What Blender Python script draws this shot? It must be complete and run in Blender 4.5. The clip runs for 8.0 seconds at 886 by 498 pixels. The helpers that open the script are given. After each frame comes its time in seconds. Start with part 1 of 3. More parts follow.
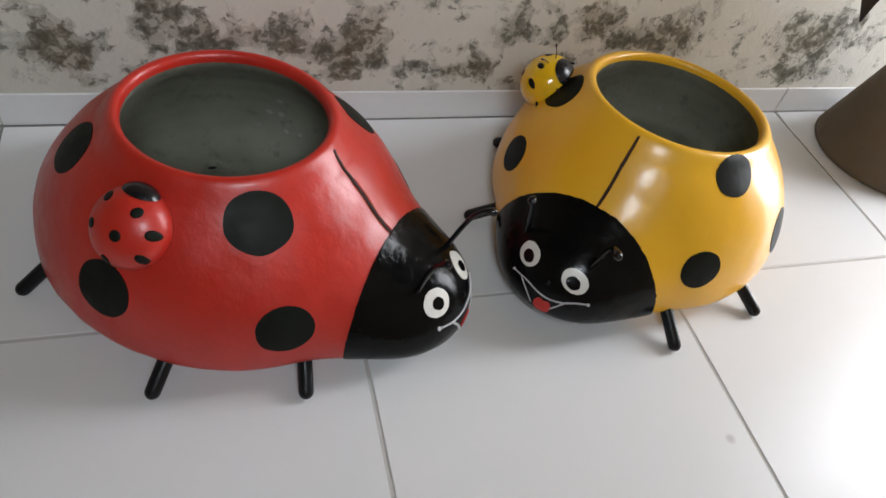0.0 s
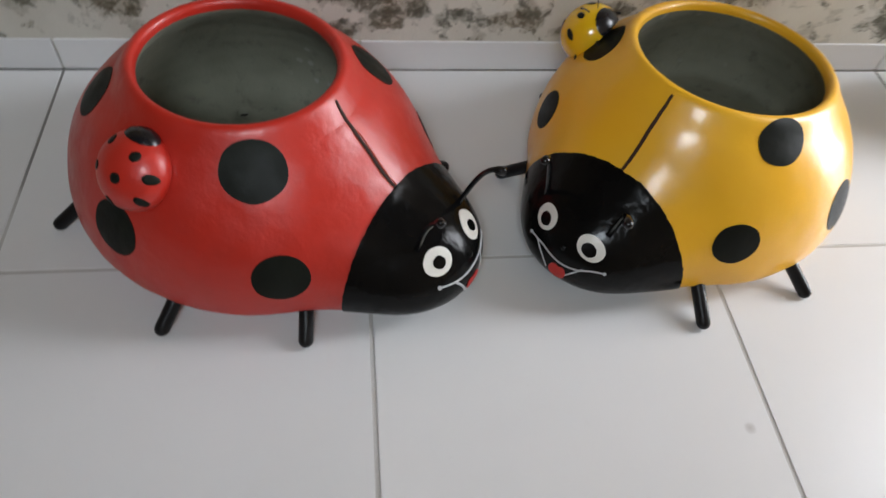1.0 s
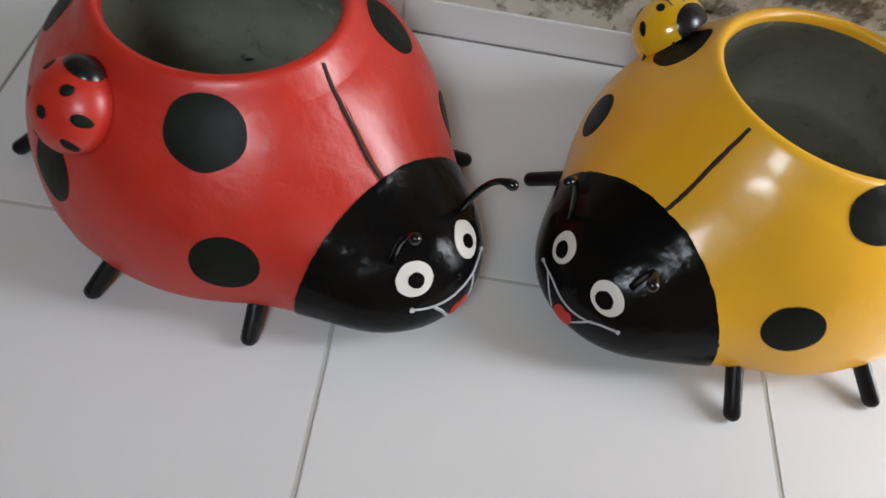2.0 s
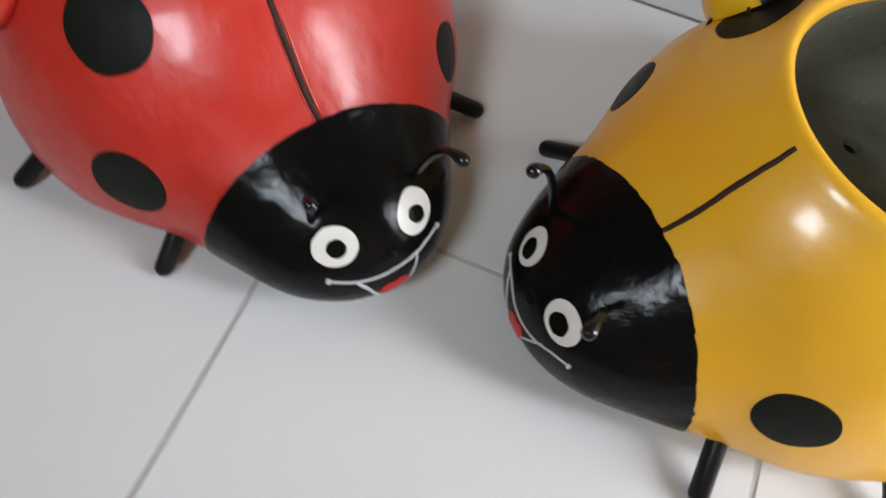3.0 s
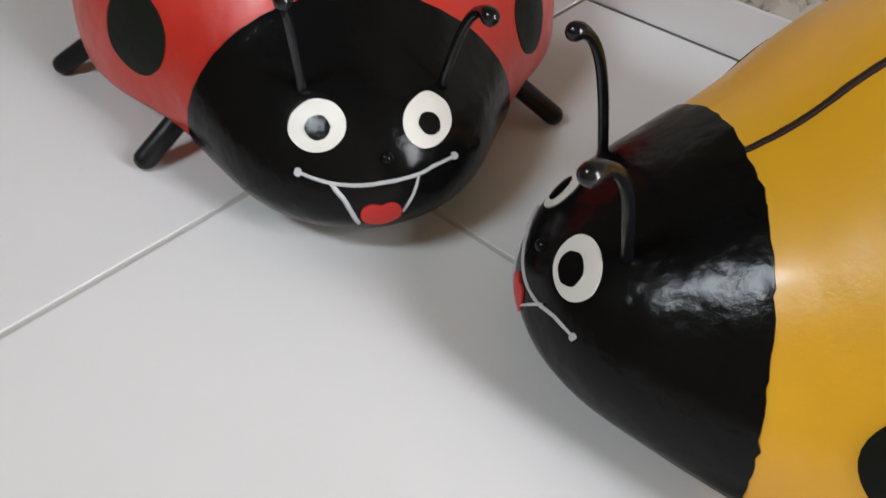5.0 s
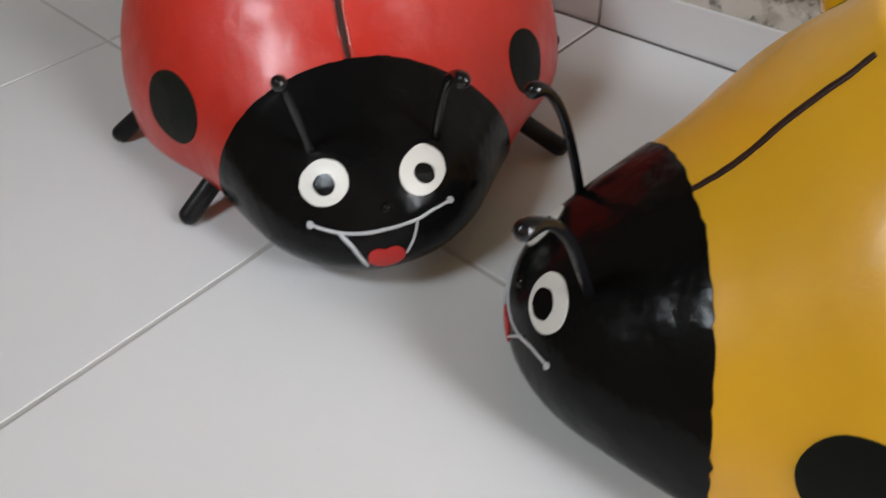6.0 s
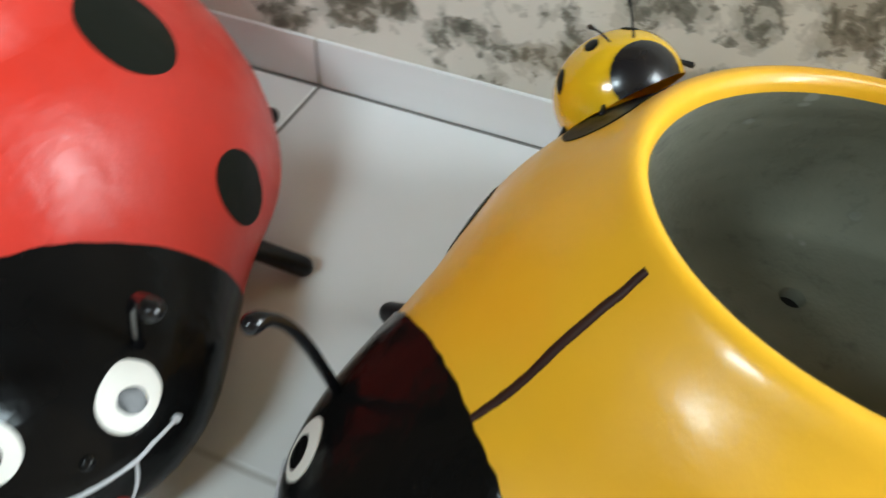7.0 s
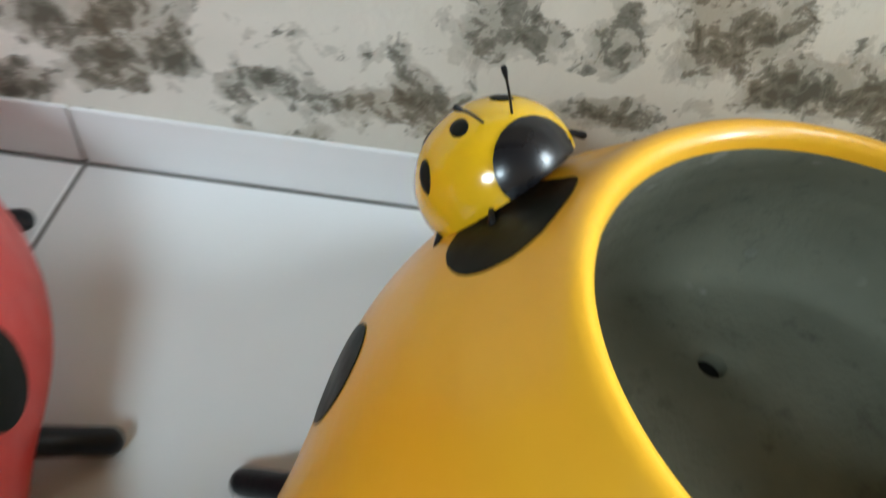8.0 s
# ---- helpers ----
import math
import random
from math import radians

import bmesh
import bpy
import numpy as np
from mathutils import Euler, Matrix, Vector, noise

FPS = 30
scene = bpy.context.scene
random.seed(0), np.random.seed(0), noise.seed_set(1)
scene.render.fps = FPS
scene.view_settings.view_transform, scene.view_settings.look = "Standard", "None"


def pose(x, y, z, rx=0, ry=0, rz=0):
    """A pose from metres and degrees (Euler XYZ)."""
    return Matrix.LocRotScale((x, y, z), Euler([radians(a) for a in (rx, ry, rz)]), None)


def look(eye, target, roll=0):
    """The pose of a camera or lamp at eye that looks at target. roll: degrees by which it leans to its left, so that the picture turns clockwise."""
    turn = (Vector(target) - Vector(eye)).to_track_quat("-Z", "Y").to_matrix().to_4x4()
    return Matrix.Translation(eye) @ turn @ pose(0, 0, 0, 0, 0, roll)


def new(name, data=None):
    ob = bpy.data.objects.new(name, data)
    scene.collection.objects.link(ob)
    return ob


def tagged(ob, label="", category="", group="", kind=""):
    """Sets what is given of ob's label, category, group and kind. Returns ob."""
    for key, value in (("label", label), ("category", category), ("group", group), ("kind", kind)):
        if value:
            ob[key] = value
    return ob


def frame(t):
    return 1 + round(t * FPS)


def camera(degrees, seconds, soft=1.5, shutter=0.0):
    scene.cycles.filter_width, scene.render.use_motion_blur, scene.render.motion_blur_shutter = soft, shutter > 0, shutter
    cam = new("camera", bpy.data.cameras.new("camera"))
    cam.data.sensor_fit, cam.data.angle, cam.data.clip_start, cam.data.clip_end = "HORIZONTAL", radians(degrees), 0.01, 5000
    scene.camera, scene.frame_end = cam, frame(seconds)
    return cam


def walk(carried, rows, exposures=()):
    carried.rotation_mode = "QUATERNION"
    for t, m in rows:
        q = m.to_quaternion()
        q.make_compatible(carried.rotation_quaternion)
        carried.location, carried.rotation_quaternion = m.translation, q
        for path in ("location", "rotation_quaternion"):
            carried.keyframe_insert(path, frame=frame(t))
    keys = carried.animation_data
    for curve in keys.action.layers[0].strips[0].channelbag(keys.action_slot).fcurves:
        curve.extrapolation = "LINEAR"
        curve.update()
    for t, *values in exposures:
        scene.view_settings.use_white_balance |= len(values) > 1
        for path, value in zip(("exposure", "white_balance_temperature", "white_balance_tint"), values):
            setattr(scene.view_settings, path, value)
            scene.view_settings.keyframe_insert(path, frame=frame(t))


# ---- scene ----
cam = camera(65.2, 8.0, 1.5, 0.6)
PATH = [
    (0, (-0.152, -1.006, 0.791), (0.411, 0.243, -0.666), 13.9),
    (0.5, (-0.125, -1.017, 0.8), (0.37, 0.205, -0.704), 12.4),
    (1, (-0.015, -1.01, 0.793), (0.229, 0.191, -0.788), 7.4),
    (1.5, (0.061, -0.952, 0.755), (0.177, 0.201, -0.876), 8.5),
    (1.7, (0.072, -0.923, 0.73), (0.155, 0.237, -0.897), 9.8),
    (2.8, (0.191, -0.736, 0.665), (0.088, 0.136, -1.132), 11.5),
    (3, (0.237, -0.718, 0.637), (0.002, 0.119, -1.164), 7.6),
    (3.5, (0.306, -0.711, 0.555), (-0.053, 0.248, -1.162), 9.4),
    (4, (0.327, -0.72, 0.459), (-0.513, 0.427, -0.947), 3.0),
    (4.5, (0.372, -0.752, 0.384), (-0.49, 0.384, -1.018), 5.8),
    (4.7, (0.382, -0.754, 0.375), (-0.452, 0.39, -1.038), 6.5),
    (5.8, (0.425, -0.740, 0.430), (-0.591, 0.244, -0.985), -3.9),
    (6, (0.4435, -0.730, 0.433), (-0.588, 0.2515, -0.9715), -4.75),
    (6.5, (0.409, -0.662, 0.445), (-0.3415, 0.514, -0.9875), 1.5),
    (7, (0.363, -0.575, 0.466), (-0.083, 0.692, -1.015), 3.4),
    (7.5, (0.346, -0.518, 0.464), (0.098, 0.755, -1.058), 2.2),
    (8, (0.302, -0.435, 0.44), (0.364, 0.89, -1.057), 9.6),
]
walk(cam, [(t, look(eye, target, roll)) for t, eye, target, roll in PATH],
     ((0.0, -0.28, 6400, 12), (1.5, -0.26, 6350, 12), (3.0, 0.0, 6350, 12), (4.5, 0.16, 6450, 12), (6.0, -0.08, 6450, 12), (6.5, 0.26, 6350, 7), (7.0, 0.44, 6100, 1), (8.0, 0.50, 5850, 1)))


# ---- world, light and exposure ----
world = bpy.data.worlds.new("sky")
scene.world = world
world.use_nodes = True
wn = world.node_tree
sky = wn.nodes.new("ShaderNodeTexSky")
sky.sky_type, sky.sun_disc = "NISHITA", False
sky.sun_elevation, sky.sun_rotation = radians(50), radians(100)
wn.links.new(sky.outputs[0], wn.nodes["Background"].inputs[0])
wn.nodes["Background"].inputs[1].default_value = 0.06

ROOM_L, ROOM_R, ROOM_F, ROOM_H = -2.0, 2.20, -1.36, 2.60
EAST_Y0, EAST_Y1, EAST_Z0, EAST_Z1 = -0.62, -0.04, 0.0, 2.05
WINDOWS = ((-0.37, 0.11, 0.98, 1.44),)


def window_light(name, m, w, h, power, colour):
    data = bpy.data.lights.new(name, "AREA")
    data.shape, data.size, data.size_y, data.energy, data.color = "RECTANGLE", w, h, power, colour
    ob = new(name, data)
    ob.matrix_world = m
    return ob


EAST_MID = ((EAST_Y0 + EAST_Y1) / 2, (EAST_Z0 + EAST_Z1) / 2)
window_light("east_daylight", look((ROOM_R + 0.06, *EAST_MID), (0, *EAST_MID)), EAST_Y1 - EAST_Y0 - 0.08, EAST_Z1 - EAST_Z0 - 0.08, 78, (0.94, 0.97, 1.0))
# Sky light falls steeply through the high window.
for x0, x1, z0, z1 in WINDOWS:
    mid = ((x0 + x1) / 2, ROOM_F - 0.11, (z0 + z1) / 2)
    window_light("window_daylight", look(mid, (mid[0], mid[1] + 0.92, mid[2] - 0.36)), x1 - x0 - 0.04, z1 - z0 - 0.04, 22, (0.84, 0.94, 1.0))


# ---- materials ----
class Mat:
    """A node material with a few short ways to wire it."""

    def __init__(self, name, base=(0.5, 0.5, 0.5), rough=0.5, metal=0.0, coat=0.0):
        self.m = bpy.data.materials.new(name)
        self.m.use_nodes = True
        self.t = self.m.node_tree
        self.b = self.t.nodes["Principled BSDF"]
        self.set("Base Color", (*base, 1)), self.set("Roughness", rough), self.set("Metallic", metal)
        self.set("Coat Weight", coat), self.set("Coat Roughness", 0.12)

    def set(self, key, value):
        self.b.inputs[key].default_value = value

    def node(self, kind, **values):
        n = self.t.nodes.new(kind)
        for key, value in values.items():
            if key == "op":
                n.operation = value
            elif key == "blend":
                n.data_type, n.blend_type = "RGBA", value
        return n

    def link(self, a, b):
        self.t.links.new(a, b)

    def coords(self, which="Object"):
        return self.node("ShaderNodeTexCoord").outputs[which]

    def noise(self, scale, detail=4, rough=0.55, vec=None, distort=0.0):
        n = self.node("ShaderNodeTexNoise")
        n.inputs["Scale"].default_value, n.inputs["Detail"].default_value = scale, detail
        n.inputs["Roughness"].default_value, n.inputs["Distortion"].default_value = rough, distort
        self.link(vec or self.coords(), n.inputs["Vector"])
        return n.outputs[0]

    def ramp(self, fac, *stops):
        n = self.node("ShaderNodeValToRGB")
        while len(n.color_ramp.elements) < len(stops):
            n.color_ramp.elements.new(0.5)
        for e, (at, c) in zip(n.color_ramp.elements, stops):
            e.position = at
            e.color = (*c, 1) if isinstance(c, tuple) else (c, c, c, 1)
        self.link(fac, n.inputs[0])
        return n.outputs[0]

    def math(self, op, a, b=0.0, clamp=False):
        n = self.node("ShaderNodeMath", op=op)
        n.use_clamp = clamp
        for i, v in enumerate((a, b)):
            if isinstance(v, (int, float)):
                n.inputs[i].default_value = v
            else:
                self.link(v, n.inputs[i])
        return n.outputs[0]

    def mix(self, fac, a, b, blend="MIX"):
        n = self.node("ShaderNodeMix", blend=blend)
        for i, v in ((0, fac), (6, a), (7, b)):
            if isinstance(v, tuple):
                n.inputs[i].default_value = (*v, 1)
            elif isinstance(v, (int, float)):
                n.inputs[i].default_value = v
            else:
                self.link(v, n.inputs[i])
        return n.outputs[2]

    def colour(self, c):
        self.link(c, self.b.inputs["Base Color"])

    def rough(self, r):
        self.link(r, self.b.inputs["Roughness"])

    def bump(self, height, strength=0.3, distance=0.002):
        n = self.node("ShaderNodeBump")
        n.inputs["Strength"].default_value, n.inputs["Distance"].default_value = strength, distance
        self.link(height, n.inputs["Height"])
        self.link(n.outputs[0], self.b.inputs["Normal"])


def glossy_paint(name, base, dark, rough, relief=0.5, coat=0.3, shine=0.5, ripple=0.0):
    """Enamel brushed by hand over rough cement: soft waves, fine brush grain."""
    m = Mat(name, base, rough, coat=coat)
    m.set("Specular IOR Level", shine)
    wave = m.noise(9, 3)
    fine = m.noise(110, 5, 0.6)
    m.colour(m.mix(m.ramp(wave, (0.35, 0.0), (0.75, 1.0)), base, dark))
    m.rough(m.ramp(m.noise(30, 4), (0.3, rough * 0.8), (0.75, rough * 1.3)))
    height = m.math("ADD", m.math("MULTIPLY", wave, 2.5), m.math("MULTIPLY", fine, 0.35))
    if ripple:
        height = m.math("ADD", height, m.math("MULTIPLY", m.noise(42, 2, 0.5), 1.1 * ripple))
    m.bump(height, relief, 0.004)
    return m.m


RED = glossy_paint("red_enamel", (0.54, 0.026, 0.014), (0.45, 0.019, 0.010), 0.38, 0.40, 0.12, 0.60)
YELLOW = glossy_paint("yellow_enamel", (0.88, 0.475, 0.020), (0.85, 0.425, 0.014), 0.35, 0.22, 0.28)
BLACK = glossy_paint("black_enamel", (0.004, 0.004, 0.004), (0.006, 0.006, 0.006), 0.16, 0.30, 0.06, 0.13, 1.0)
SPOT = glossy_paint("black_spot_paint", (0.008, 0.009, 0.007), (0.011, 0.013, 0.009), 0.45, 0.25, 0.0, 0.11)
WHITE = glossy_paint("white_paint", (0.80, 0.78, 0.72), (0.74, 0.72, 0.66), 0.42, 0.2, 0.1)
GREYWHITE = glossy_paint("thin_white_paint", (0.66, 0.66, 0.68), (0.45, 0.46, 0.48), 0.45, 0.2, 0.0)
TONGUE = glossy_paint("tongue_red_paint", (0.60, 0.030, 0.022), (0.50, 0.02, 0.015), 0.45, 0.2, 0.0)
SEAM = glossy_paint("dark_brown_line_paint", (0.030, 0.010, 0.006), (0.045, 0.018, 0.010), 0.55, 0.4, 0.0, 0.25)
# Glossy red for the ridges that give the wing line its highlight.
SEAM_GLOSS = glossy_paint("glossy_red_ridge", (0.50, 0.060, 0.040), (0.30, 0.02, 0.012), 0.20, 0.5, 0.6)
IRON = glossy_paint("black_painted_iron", (0.006, 0.006, 0.007), (0.010, 0.010, 0.011), 0.36, 0.4, 0.0, 0.26)
ROD = glossy_paint("glossy_black_rod", (0.005, 0.005, 0.006), (0.008, 0.008, 0.009), 0.20, 0.3, 0.1, 0.4)
GLOSS_YELLOW = glossy_paint("smooth_yellow_enamel", (0.83, 0.50, 0.008), (0.78, 0.45, 0.008), 0.16, 0.03, 0.5)
GLOSS_BLACK = glossy_paint("smooth_black_enamel", (0.006, 0.006, 0.008), (0.008, 0.008, 0.010), 0.24, 0.03, 0.2)


def cement_material(name, base, pale, scale=1.0, dirt_shade=(0.05, 0.05, 0.04), flecks=False):
    m = Mat(name, base, 0.85)
    large, mid, fine = m.noise(7 * scale, 5), m.noise(38 * scale, 6, 0.65), m.noise(240 * scale, 3)
    c = m.mix(m.ramp(large, (0.35, 0.0), (0.7, 1.0)), base, pale)
    c = m.mix(m.ramp(mid, (0.56, 0.0), (0.72, 0.55)), c, dirt_shade)
    if flecks:
        v = m.node("ShaderNodeTexVoronoi")
        v.inputs["Scale"].default_value = 34
        m.link(m.coords(), v.inputs["Vector"])
        size = m.math("ADD", v.outputs["Distance"], m.math("MULTIPLY", m.noise(90, 3), 0.25))
        c = m.mix(m.math("MULTIPLY", m.ramp(size, (0.26, 0.36), (0.32, 0.0)), m.ramp(m.noise(9, 2), (0.55, 0.0), (0.63, 1.0))), c, (0.42, 0.44, 0.40))
    height = m.math("ADD", mid, m.math("MULTIPLY", fine, 0.4))
    if flecks:
        # Ridges that the trowel left round the inside.
        rings = m.node("ShaderNodeTexWave")
        rings.bands_direction = "Z"
        rings.inputs["Scale"].default_value, rings.inputs["Distortion"].default_value, rings.inputs["Detail Scale"].default_value = 13, 5.0, 0.8
        m.link(m.coords(), rings.inputs["Vector"])
        height = m.math("ADD", height, m.math("MULTIPLY", rings.outputs["Fac"], 0.22))
        c = m.mix(m.math("MULTIPLY", rings.outputs["Fac"], 0.14), c, pale)
    m.colour(c)
    m.bump(height, 0.5, 0.003)
    return m.m


CEMENT = cement_material("raw_grey_cement", (0.145, 0.147, 0.105), (0.225, 0.225, 0.172), 1.0, (0.05, 0.048, 0.035), True)
STONE = cement_material("brown_grey_stoneware", (0.105, 0.078, 0.052), (0.15, 0.115, 0.080), 0.6, (0.045, 0.035, 0.025))
DARKCLAY = cement_material("dark_brown_clay", (0.020, 0.014, 0.012), (0.035, 0.022, 0.018), 1.0, (0.01, 0.01, 0.01))
HOLE = Mat("dark_hole", (0.008, 0.008, 0.007), 0.95).m


def tile_material():
    m = Mat("white_glazed_tile", (0.70, 0.71, 0.72), 0.3)
    info = m.node("ShaderNodeObjectInfo").outputs["Random"]
    cloud = m.noise(2.2, 4, vec=m.coords("Generated"))
    c = m.mix(info, (0.75, 0.755, 0.755), (0.79, 0.79, 0.785))
    c = m.mix(m.ramp(cloud, (0.45, 0.0), (0.8, 0.25)), c, (0.67, 0.67, 0.65))
    dust = m.noise(55, 5, 0.7, m.node("ShaderNodeNewGeometry").outputs["Position"])
    c = m.mix(m.ramp(dust, (0.66, 0.0), (0.82, 0.22)), c, (0.42, 0.39, 0.35))
    away = m.node("ShaderNodeVectorMath", op="DISTANCE")
    m.link(m.node("ShaderNodeNewGeometry").outputs["Position"], away.inputs[0])
    away.inputs[1].default_value = (0.467, -0.704, 0.0)
    c = m.mix(m.ramp(m.math("ADD", away.outputs["Value"], m.math("MULTIPLY", dust, 0.006)), (0.0070, 0.4), (0.0095, 0.0)), c, (0.22, 0.18, 0.14))
    m.colour(c)
    m.rough(m.ramp(m.noise(14, 4), (0.3, 0.28), (0.8, 0.42)))
    m.bump(m.noise(26, 3), 0.05, 0.002)
    return m.m


TILE = tile_material()
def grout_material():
    """Pale grout, darkened towards the wall by shade painted in with the dirt."""
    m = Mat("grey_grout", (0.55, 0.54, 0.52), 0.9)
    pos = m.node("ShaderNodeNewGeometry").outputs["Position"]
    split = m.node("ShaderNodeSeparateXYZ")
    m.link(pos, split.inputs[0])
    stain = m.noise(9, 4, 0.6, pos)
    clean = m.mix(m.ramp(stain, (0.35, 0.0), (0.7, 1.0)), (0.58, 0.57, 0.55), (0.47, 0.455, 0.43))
    # Shade behind the planters goes into the grout colour here, with dirt.
    dirt_shade = m.ramp(m.math("ADD", m.math("ADD", split.outputs[1], 0.22), m.math("MULTIPLY", stain, 0.2)), (0.0, 0.0), (0.08, 0.9))
    m.colour(m.mix(dirt_shade, clean, (0.20, 0.195, 0.185)))
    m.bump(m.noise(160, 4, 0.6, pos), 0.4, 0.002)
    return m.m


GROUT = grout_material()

# A darker grout for the joint along the wall.
DARK_GROUT = cement_material("dark_grout", (0.20, 0.195, 0.185), (0.27, 0.26, 0.245), 2.0, (0.12, 0.115, 0.11))

# Patches of mould on the plaster: x, z, half width, half height.
MOULD = [(-0.39, 0.145, 0.045, 0.035), (-0.244, 0.19, 0.035, 0.04), (-0.18, 0.16, 0.045, 0.028), (-0.06, 0.165, 0.04, 0.03), (0.007, 0.135, 0.045, 0.022),
         (0.045, 0.105, 0.035, 0.022), (0.06, 0.16, 0.04, 0.045), (0.10, 0.133, 0.012, 0.022), (-0.04, 0.08, 0.03, 0.012), (0.137, 0.096, 0.012, 0.010),
         (0.173, 0.105, 0.02, 0.010), (0.244, 0.10, 0.04, 0.012), (0.289, 0.103, 0.024, 0.023), (0.335, 0.178, 0.035, 0.018), (0.421, 0.178, 0.024, 0.02),
         (0.494, 0.20, 0.038, 0.028), (0.543, 0.172, 0.028, 0.022), (0.591, 0.17, 0.03, 0.022), (0.436, 0.125, 0.034, 0.012), (0.65, 0.18, 0.05, 0.034),
         (0.995, 0.173, 0.086, 0.05), (0.987, 0.10, 0.06, 0.02), (-0.56, 0.17, 0.07, 0.04)]


def plaster_material():
    m = Mat("mouldy_white_plaster", (0.70, 0.68, 0.64), 0.8)
    pos = m.coords("Object")
    warp = m.node("ShaderNodeTexNoise")
    warp.inputs["Scale"].default_value, warp.inputs["Detail"].default_value = 26, 5
    m.link(pos, warp.inputs["Vector"])
    shift = m.node("ShaderNodeVectorMath", op="MULTIPLY_ADD")
    m.link(warp.outputs["Color"], shift.inputs[0])
    shift.inputs[1].default_value = (0.05, 0.0, 0.05)
    m.link(pos, shift.inputs[2])
    total = None
    for x, z, w, h in MOULD:
        sub = m.node("ShaderNodeVectorMath", op="SUBTRACT")
        m.link(shift.outputs[0], sub.inputs[0])
        sub.inputs[1].default_value = (x + 0.025, 0, z + 0.025)
        mul = m.node("ShaderNodeVectorMath", op="MULTIPLY")
        m.link(sub.outputs[0], mul.inputs[0])
        mul.inputs[1].default_value = (0.78 / w, 0, 0.78 / h)
        length = m.node("ShaderNodeVectorMath", op="LENGTH")
        m.link(mul.outputs[0], length.inputs[0])
        one = m.math("SUBTRACT", 1.35, length.outputs["Value"], True)
        total = one if total is None else m.math("MAXIMUM", total, one)
    clump, fine, speck = m.noise(24, 9, 0.62, pos, 0.4), m.noise(150, 6, 0.7, pos), m.noise(62, 7, 0.62, pos, 0.5)
    mask = m.math("ADD", m.math("MULTIPLY", total, 0.62), m.math("MULTIPLY", m.math("SUBTRACT", clump, 0.5), 2.0))
    film = m.ramp(mask, (0.10, 0.0), (0.17, 0.30), (0.45, 0.62))
    deep = m.math("ADD", m.math("MULTIPLY", mask, 0.8), m.math("MULTIPLY", m.math("SUBTRACT", speck, 0.5), 2.4))
    heavy = m.ramp(m.math("ADD", deep, m.math("MULTIPLY", m.math("SUBTRACT", fine, 0.5), 0.5)), (0.26, 0.0), (0.36, 0.55), (0.75, 0.95))
    base = m.mix(m.ramp(m.noise(5, 5), (0.35, 0.0), (0.7, 1.0)), (0.69, 0.665, 0.59), (0.58, 0.555, 0.48))
    hue = m.ramp(m.noise(7, 3, 0.5, pos), (0.45, 0.0), (0.62, 1.0))
    c = m.mix(film, base, m.mix(hue, (0.23, 0.225, 0.18), (0.245, 0.205, 0.135)))
    c = m.mix(m.math("MULTIPLY", heavy, m.ramp(mask, (0.06, 0.0), (0.14, 1.0))), c, m.mix(hue, (0.080, 0.078, 0.056), (0.095, 0.076, 0.044)))
    # The unseen wall above is coloured dark ochre to darken reflections and bounce.
    split = m.node("ShaderNodeSeparateXYZ")
    m.link(pos, split.inputs[0])
    above = m.ramp(m.math("ADD", split.outputs[2], m.math("MULTIPLY", clump, 0.1)), (0.50, 0.0), (0.515, 1.0))
    c = m.mix(above, c, (0.20, 0.132, 0.066))
    m.colour(c)
    m.bump(m.math("ADD", m.math("MULTIPLY", m.ramp(mask, (0.20, 0.0), (0.32, 1.0)), -0.5), m.math("ADD", m.noise(12, 4, 0.6, pos), m.math("MULTIPLY", fine, 0.3))), 0.6, 0.004)
    return m.m


PLASTER = plaster_material()


def plain_wall_material(name, base):
    m = Mat(name, base, 0.85)
    m.colour(m.mix(m.ramp(m.noise(3, 5), (0.3, 0.0), (0.7, 1.0)), base, tuple(v * 0.9 for v in base)))
    m.bump(m.noise(60, 4), 0.2, 0.003)
    return m.m


# Unseen walls and ceiling, their colours picked to dim and warm bounced light.
UNSEENWALL = plain_wall_material("ochre_bounce_wall", (0.20, 0.132, 0.066))
UNSEENCEIL = plain_wall_material("dark_unseen_ceiling", (0.10, 0.060, 0.030))
FRAMEPAINT = plain_wall_material("white_frame_paint", (0.74, 0.74, 0.72))


# ---- mesh helpers ----
def mesh_of(name, verts, faces, material, smooth=True):
    me = bpy.data.meshes.new(name)
    me.from_pydata([tuple(v) for v in verts], [], faces)
    me.materials.append(material)
    me.update()
    if smooth:
        me.shade_smooth()
    return me


def part(name, me, parent=None, label="", category="", kind=""):
    """Links a mesh as one object under a thing or a part."""
    ob = new(name, me)
    if parent is not None:
        ob.parent = parent
    return tagged(ob, label, category, "", kind)


def thing(name, label, category, m=None, group="", kind=""):
    ob = new(name)
    ob.empty_display_size = 0.05
    if m is not None:
        ob.matrix_world = m
    return tagged(ob, label, category, group, kind)


def bm_mesh(name, bm, material, smooth=True):
    bmesh.ops.recalc_face_normals(bm, faces=bm.faces)
    me = bpy.data.meshes.new(name)
    bm.to_mesh(me)
    bm.free()
    me.materials.append(material)
    if smooth:
        me.shade_smooth()
    return me


def box_mesh(name, size, material, bevel=0.0, centre=(0, 0, 0)):
    bm = bmesh.new()
    bmesh.ops.create_cube(bm, size=1, matrix=Matrix.Translation(centre) @ Matrix.Diagonal((*size, 1)))
    if bevel:
        bmesh.ops.bevel(bm, geom=bm.edges[:], offset=bevel, segments=2, affect="EDGES")
    return bm_mesh(name, bm, material, False)


